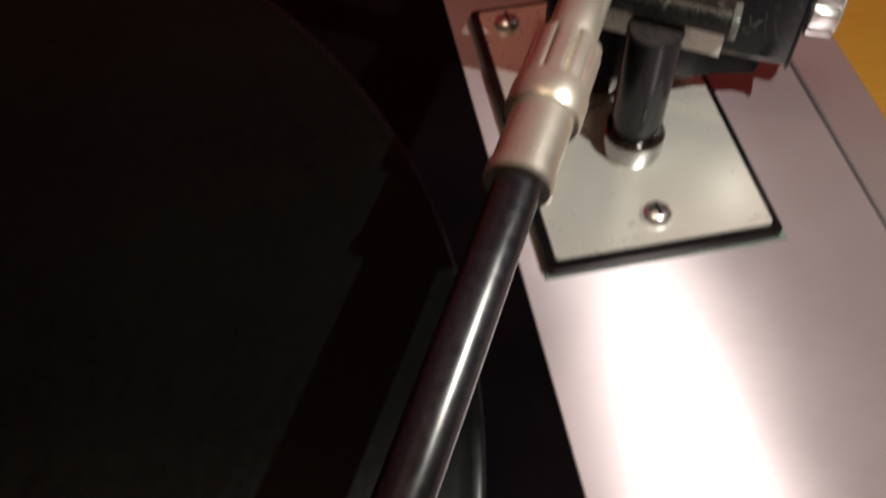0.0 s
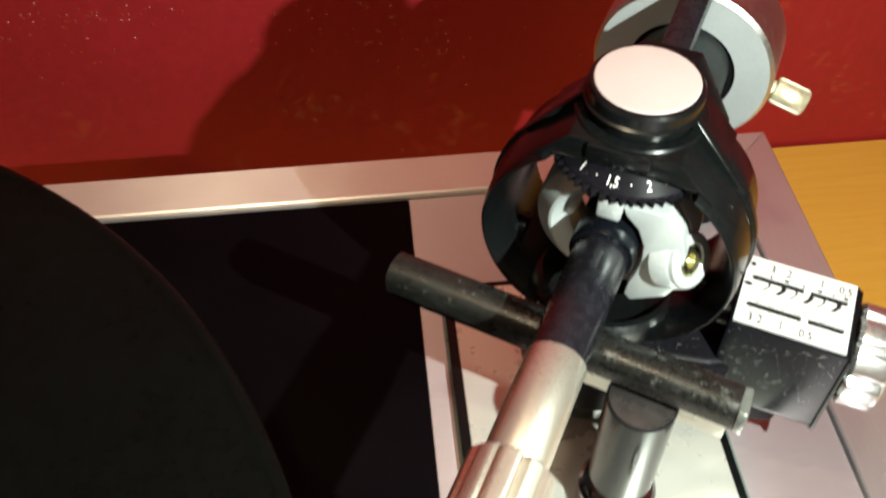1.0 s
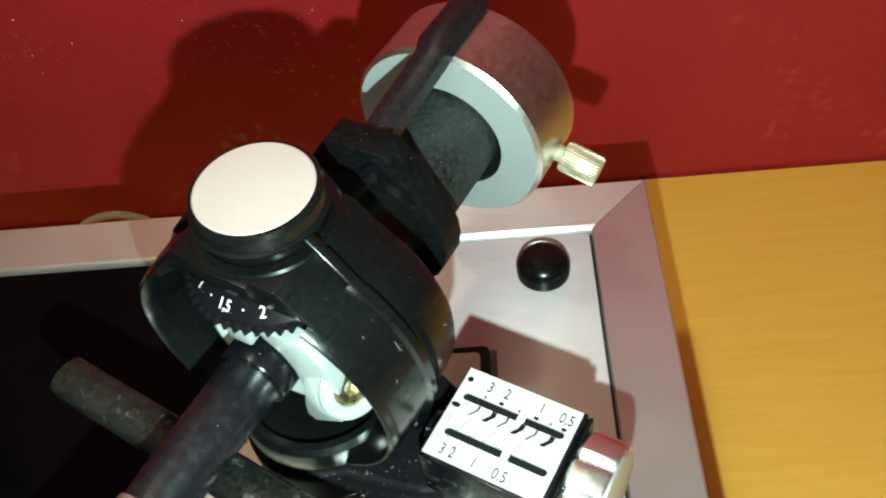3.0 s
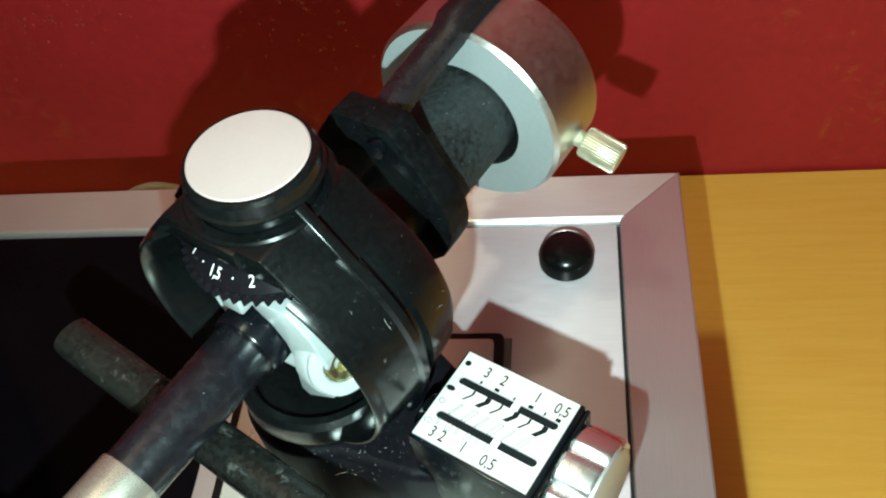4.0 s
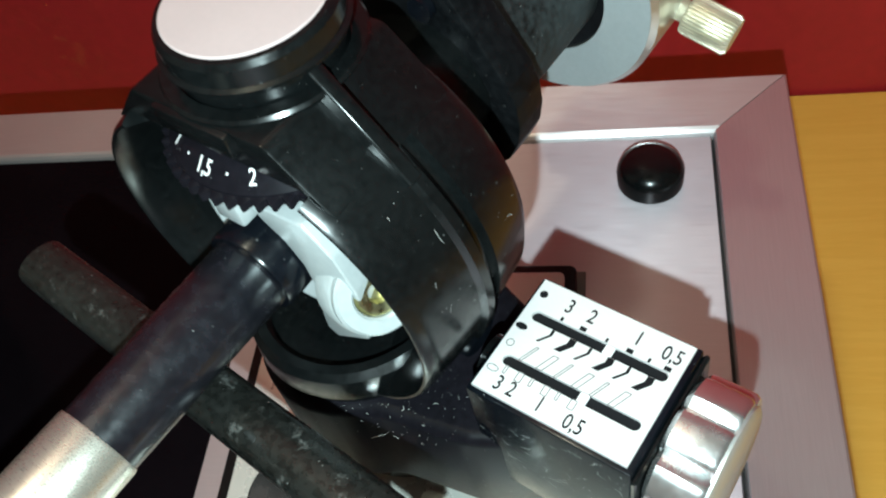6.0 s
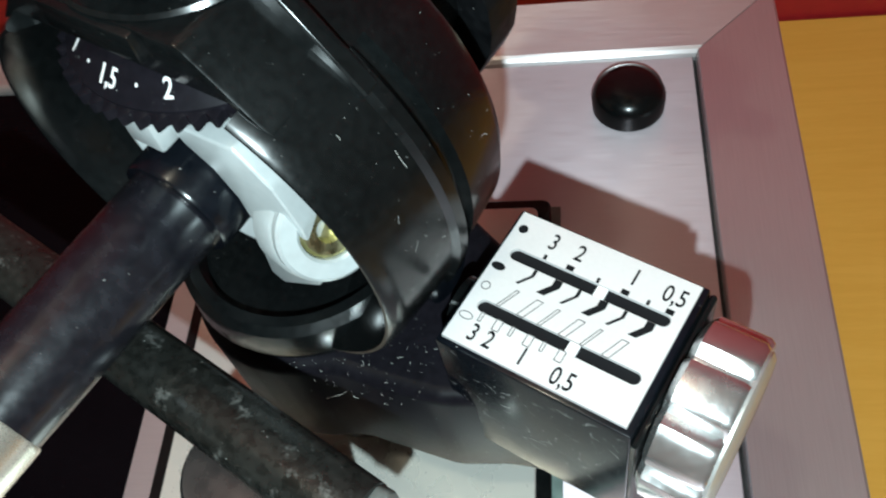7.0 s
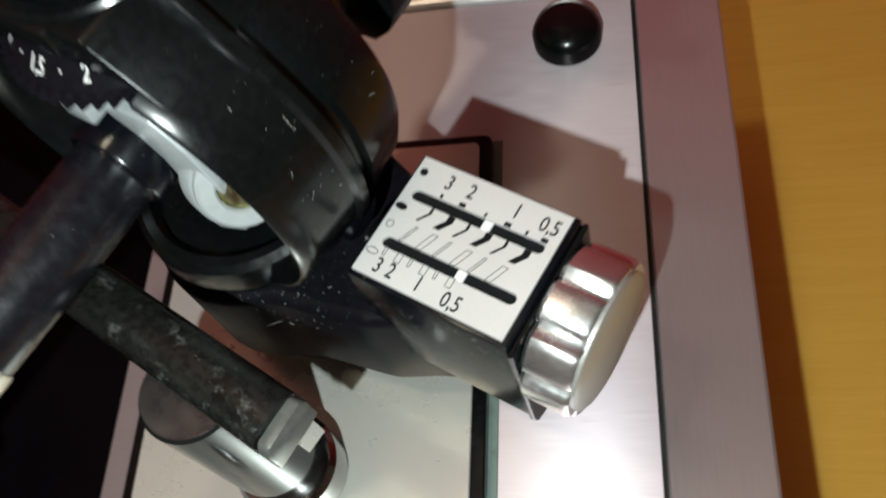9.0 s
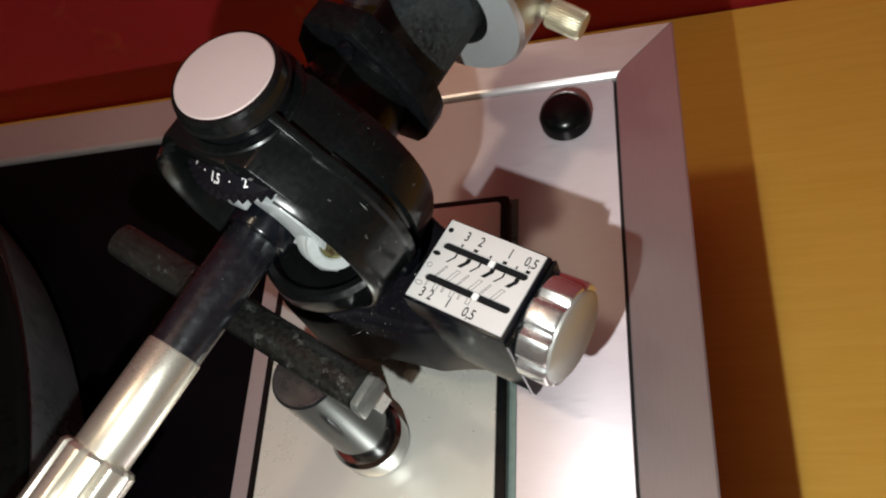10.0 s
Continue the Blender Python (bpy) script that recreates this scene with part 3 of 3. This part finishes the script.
def arc_ring(profile, a0, a1, segs=72):
    """An open hoop about the arm's direction between two angles, with flat ends."""
    bm = bmesh.new()
    rings = []
    for i in range(segs + 1):
        a = radians(a0 + (a1 - a0) * i / segs)
        rings.append([bm.verts.new((r * math.cos(a), y, RZ + r * math.sin(a))) for r, y in profile])
    n = len(profile)
    for lo, hi in zip(rings, rings[1:]):
        for k in range(n):
            bm.faces.new((lo[k], lo[(k + 1) % n], hi[(k + 1) % n], hi[k]))
    bm.faces.new(rings[0])
    bm.faces.new(rings[-1])
    bmesh.ops.recalc_face_normals(bm, faces=bm.faces)
    return bm


ring = part("gimbal_ring", lathe([(22.4, -6.8), (26.0, -6.8), (26.2, -3.0), (26.9, -2.4), (26.9, -1.0), (25.8, -0.5), (25.4, 0.2), (24.7, 0.6), (24.7, 1.4),
                                  (25.8, 1.9), (25.2, 8.6), (24.0, 10.6), (21.8, 10.8), (21.6, 0)], 96, "y", (0, 0, RZ), closed=True), BLACK, arm, "black moulded gimbal ring")
part("ring_lip", arc_ring([(22.5, -6.8), (23.3, -10.4), (24.3, -12.8), (24.6, -13.2), (24.95, -13.2), (25.3, -12.7), (25.7, -10.8), (26.0, -6.8)], -236, 56), BLACK, ring, "rounded front lip of the ring", 50)
part("ring_bridge", arc_ring([(22.6, -6.8), (22.7, -9.4), (23.4, -10.3), (25.2, -10.3), (25.9, -9.4), (26.0, -6.8)], 55.5, 124.5, 40), BLACK, ring, "", 50)
part("ring_step", box(-6.4, 5.2, -12.5, -8, 85.0, 88.3, 0.35), BLACK, ring, "stepped tab under the cap")
hood = [(-17.4, 80.9), (-10.6, 88.1), (-9.8, 88.6), (9.8, 88.6), (10.6, 88.1), (17.4, 80.9), (14.6, 82.4), (13.4, 83.4), (-13.4, 83.4), (-14.6, 82.4)]
part("hood", prism(hood, -11.7, 9.2, "y", 0.4, 2), BLACK, ring, "sloping hood between the cap and the ring")
for s in (-1, 1):
    part("rib", prism([(s * 9.6, 84.0), (s * 9.6, 91.6), (s * 10.4, 91.6), (s * 20.7, 79.2), (s * 18.6, 78.0)], -3.2, -1.2, "y", 0.2, 1), BLACK, ring, "thin rib from cap to ring")
part("cap_neck", lathe([(9.9, 86.0), (9.9, 91.4), (10.9, 91.6), (11.0, 92.1), (10.5, 92.4), (10.4, 94.5), (10.0, 95.2), (9.4, 95.35)], 72), BLACK, ring, "", 25)
part("neck_flange", lathe([(10.2, 88.4), (11.9, 88.4), (12.1, 88.8), (11.8, 89.2), (10.2, 89.3)], 72, closed=True), BLACK, ring, "thin flange under the neck", 25)
part("cap_disc", lathe([(9.4, 94.8), (9.4, 95.4), (9.2, 95.55), (0.3, 95.55)], 64), CAPDISC, ring, "pinkish silver round cap")
for s in (-1, 1):
    part("pivot_stub", lathe([(3.6, s * 18.5), (3.6, s * 23.5)], 24, "x", at=(0, -2, 50)), BLACKGLOSS, ring)


part("stop_lug", box(-27.6, -21, -4.4, 2.0, 47.2, 51.4, 0.4), BLACK, ring, "small lug on the outside of the ring")


def toothed_dial():
    n = 416
    bm = bmesh.new()
    rows = ((7.0, 85.4, 0), (9.2, 85.2, 0), (14.4, 80.36, 0), (14.4, 80.1, 0), (15.05, 79.95, 1), (15.05, 78.8, 1), (12.0, 78.0, 0))
    rings = []
    for r, z, t in rows:
        rr = []
        for i in range(n):
            a = 2 * math.pi * i / n
            q = r + (0.5 * math.cos(52 * a) if t else 0)
            rr.append(bm.verts.new((q * math.cos(a), q * math.sin(a), z)))
        rings.append(rr)
    for lo, hi in zip(rings, rings[1:]):
        for i in range(n):
            bm.faces.new((lo[i], lo[(i + 1) % n], hi[(i + 1) % n], hi[i]))
    bm.faces.new(rings[0])
    bm.faces.new(rings[-1])
    bmesh.ops.recalc_face_normals(bm, faces=bm.faces)
    return bm


dial = part("force_dial", toothed_dial(), MATTBLACK, arm, "toothed black dial with white figures")
for text, deg in (("1", -31), ("·", -17), ("1,5", -3), ("·", 12), ("2", 26), ("·", 40)):
    m = Matrix.Rotation(radians(deg), 4, "Z") @ Matrix.Translation((0, -13.0, 81.72)) @ Matrix.Rotation(radians(42.9), 4, "X")
    lettering("figure", text, 2.75, m, WHITE, dial, 0.72, 0.03)

yoke = part("yoke", along([(8.4, -3.6), (8.9, -6.6), (11.8, -9.4), (12.4, -9.3), (15.5, -6.5), (15.9, -5.5), (15.9, 1.5), (9.0, 1.5)], 56, closed=True), YOKE, arm, "pale grey cast yoke round the tube", 24)
for bx, by, bz, r in ((15.9, -9.2, 63.6, 5.7), (-13.2, -4.5, 67.5, 3.6)):
    side = 1 if bx > 0 else -1
    m = Matrix.Translation(Vector((bx, by, bz)) * K) @ Vector((side * 0.78, -0.34, 0.42)).to_track_quat("Z", "Y").to_matrix().to_4x4()
    boss = part("boss", lathe([(r + 0.8, -4.5), (r + 0.3, -0.9), (r, -0.5), (r - 0.1, 0.4), (r - 0.5, 0.8), (3.5, 0.8), (3.2, 0.5), (3.2, -0.8)], 56), YOKE, yoke, "", 30)
    screw = part("bearing_screw", lathe([(3.1, -1.2), (3.1, 0.1), (2.7, 0.4), (1.4, 0.4), (1.2, -0.7), (0.2, -0.7)], 32), BRASS, yoke, "brass bearing screw")
    boss.matrix_basis = screw.matrix_basis = m
part("yoke_arm", prism([(1.6, 75.6), (10.4, 75.8), (13.6, 71.5), (15.2, 66.0), (15.2, 58.0), (13.6, 54.0), (7.0, 49.6), (5.4, 51.0), (5.8, 54.6), (6.8, 58.4), (7.3, 62.0), (7.0, 66.4), (5.4, 70.2), (2.8, 72.8)], -11.7, -6.5, "y", 0.4, 3), YOKE, yoke, "broad faceted arm of the yoke", 25)
part("yoke_tab", box(-2.6, 2.0, -13.6, -8, 72.6, 77.4, 0.5), YOKE, yoke)
part("bearing_cup", lathe([(6, 37), (15.5, 37.4), (16.5, 40), (16.2, 44), (15.2, 45), (13.8, 45), (13.2, 43.6), (13.2, 42), (9, 41.6)], 56, at=(0, -2, 0)), BLACK, arm)
part("hub", along([(4.2, -1), (6.4, -3), (6.4, -14.6), (6.2, -15.0), (5.2, -15.1)], 40), BLACKGLOSS, arm, "gloss black hub")
part("rear_tube", along([(5.3, -14.6), (5.45, -15.2), (5.2, -41.4)], 40), TUBE, arm, "black tube")
part("steel_sleeve", along([(4.6, -41.0), (5.4, -41.1), (5.5, -41.5), (5.5, -63.0), (5.2, -63.6)], 40), STEEL, arm, "turned steel sleeve")
part("lock_nut", along([(5.0, -62.6), (6.8, -63.0), (7.5, -63.8), (7.5, -77.0)], 120, lobes=10, depth=1.1), STEEL, arm, "fluted steel lock nut")
part("nut_rim", along([(6.2, -76.8), (7.7, -77.0), (7.9, -77.6), (7.9, -83.6), (7.5, -84.4), (6.0, -84.5)], 48), STEEL, arm)
part("front_sleeve", along([(5.4, -84.2), (6.4, -84.4), (6.4, -98.6), (6.9, -99.0), (6.9, -101.6), (6.4, -102.2), (4.6, -102.2)], 48), STEEL, arm, "turned steel sleeve")
part("front_tube", along([(4.7, -101), (4.7, -236)], 36), TUBE, arm, "black tube")
part("headshell", box(-9, 9, -282, -234, AZ - 4, AZ + 5, 2, 2), BLACK, arm, "plain black headshell")
part("cartridge", box(-7.5, 7.5, -279, -248, 43, AZ - 4, 1, 1), BLACK, arm)
part("neck", along([(13, 8.5), (12.2, 10), (11.2, 24)], 40), BLACK, arm)
rear = part("rear_block", prism([(-9.5, 50), (9.5, 50), (12.8, 53.2), (14.9, 57.4), (15.6, 61.0), (15.5, 64.6), (14.6, 68.0), (6.0, 82.4), (-6.2, 82.4), (-11.6, 75), (-14.2, 62), (-12.2, 53)], 23.0, 29.2, "y", 0.4, 2), REARM, arm, "faceted black rear block")
part("rear_screw", lathe([(1.8, -1.2), (1.8, 0.2), (1.0, 0.5)], 16, "y", at=(3.6, 22.4, 78.6)), BLACKGLOSS, rear)
CZ = 60.0
part("rear_stem", lathe([(10.9, 29), (10.9, 54)], 44, "y", (0, 0, CZ + 0.8)), SPECKLE, arm, "speckled grey-black stem")
tail = [(0, 28, 78.6), (0, 34, 80.0), (0, 50, 81.6), (0, 52.5, 83.0), (0, 68, 83.4)]
part("tail_strip", sweep(tail, [(-3.4, -1.6), (3.4, -1.6), (3.0, 0.9), (1.6, 1.8), (-1.6, 1.8), (-3.0, 0.9)], [0.95, 0.95, 1.0, 1.1, 1.0]), TUBE, arm, "worn black strip lying over the counterweight")


def on_stem(profile, segs=96):
    return lathe(profile, segs, "y", (0, 0, CZ), closed=True)


weight = part("counterweight", on_stem([(12.6, 52.7), (12.6, 51.6), (20.4, 51.6), (21.4, 52.5), (21.4, 67.6), (20.6, 68.5), (8, 68.5), (8, 54)]), ALU, arm, "turned aluminium counterweight")
part("weight_face", on_stem([(12.7, 51.45), (20.5, 51.45), (20.5, 51.7), (12.7, 51.7)]), ALUFACE, weight, "matt grey front face")
# black ring paints the shade in the gap round the stem
part("weight_bore", on_stem([(12.6, 52.4), (10.5, 53.0), (10.5, 54), (12.6, 54)], 64), INK, weight)


def on_weight(profile, segs, lobes=0, depth=0.0):
    bm = lathe(profile, segs, "x", lobes=lobes, depth=depth)
    bm.transform(Matrix.Translation((0, 61.0, CZ)) @ Matrix.Rotation(radians(15), 4, "Y"))
    return bm


thumb = part("thumb_screw", on_weight([(1.8, 20), (1.8, 22.6), (3.0, 22.8), (3.3, 23.4), (3.3, 30.4), (2.9, 31.0), (0.3, 31.2)], 180, 30, 0.3), PALEBRASS, weight, "knurled pale brass thumb screw")


# ------------------------------------------------------------------ lint
def lint(count=320):
    """Pale lint fibres and dust grains lying on the block, the ring and the support arm."""
    rng = random.Random(11)
    bm = bmesh.new()
    spots = [((rng.uniform(27, 49), BY0 - 0.05, rng.uniform(32, 49)), (0, 1)) for _ in range(count // 2)]
    for _ in range(count // 6):
        a = radians(rng.uniform(-35, 50))
        y = rng.choice((rng.uniform(-11, -7), rng.uniform(-6.5, -3.5), rng.uniform(2.5, 8)))
        r = 25.5 + (y + 11.8) * 0.1 if y < -6.8 else 26.15 if y < 0 else 25.8 - (y - 1.9) * 0.09
        spots.append((((r + 0.06) * math.cos(a), y, RZ + (r + 0.06) * math.sin(a)), (a, 2)))
    for _ in range(count // 2):
        spots.append(((rng.uniform(-10, 24), rng.uniform(-17, -6), 37.6), (0, 3)))
    for (x, y, z), (a, face) in spots:
        n = rng.choice((2, 2, 2, 2, 2, 3, 4, 7, 16))
        step, heading, bend = rng.uniform(0.05, 0.15), rng.uniform(0, 6.28), rng.uniform(-0.5, 0.5) * (0.4 if n > 6 else 1)
        p, q, last = 0.0, 0.0, None
        for i in range(n):
            w = 0.021
            du, dv = math.cos(heading), math.sin(heading)
            pts = []
            for s in (-w, w):
                u, v = p - dv * s, q + du * s
                if face == 1:
                    c = (x + u, y, z + v)
                elif face == 2:
                    c = (x - math.sin(a) * u, y + v, z + math.cos(a) * u)
                else:
                    c = (x + u, y + v, z)
                pts.append(bm.verts.new(c))
            if last:
                bm.faces.new((last[0], last[1], pts[1], pts[0]))
            last = pts
            p, q, heading = p + du * step, q + dv * step, heading + bend
    ob = new("lint", mesh_of("lint", bm, LINT, 0))
    ob.matrix_basis = pose(PX * K, PY * K, 0, 0, 0, TURN_ARM)
    return tagged(ob, "pale lint fibres and dust on black plastic", "dust", "", "stuff")


lint()
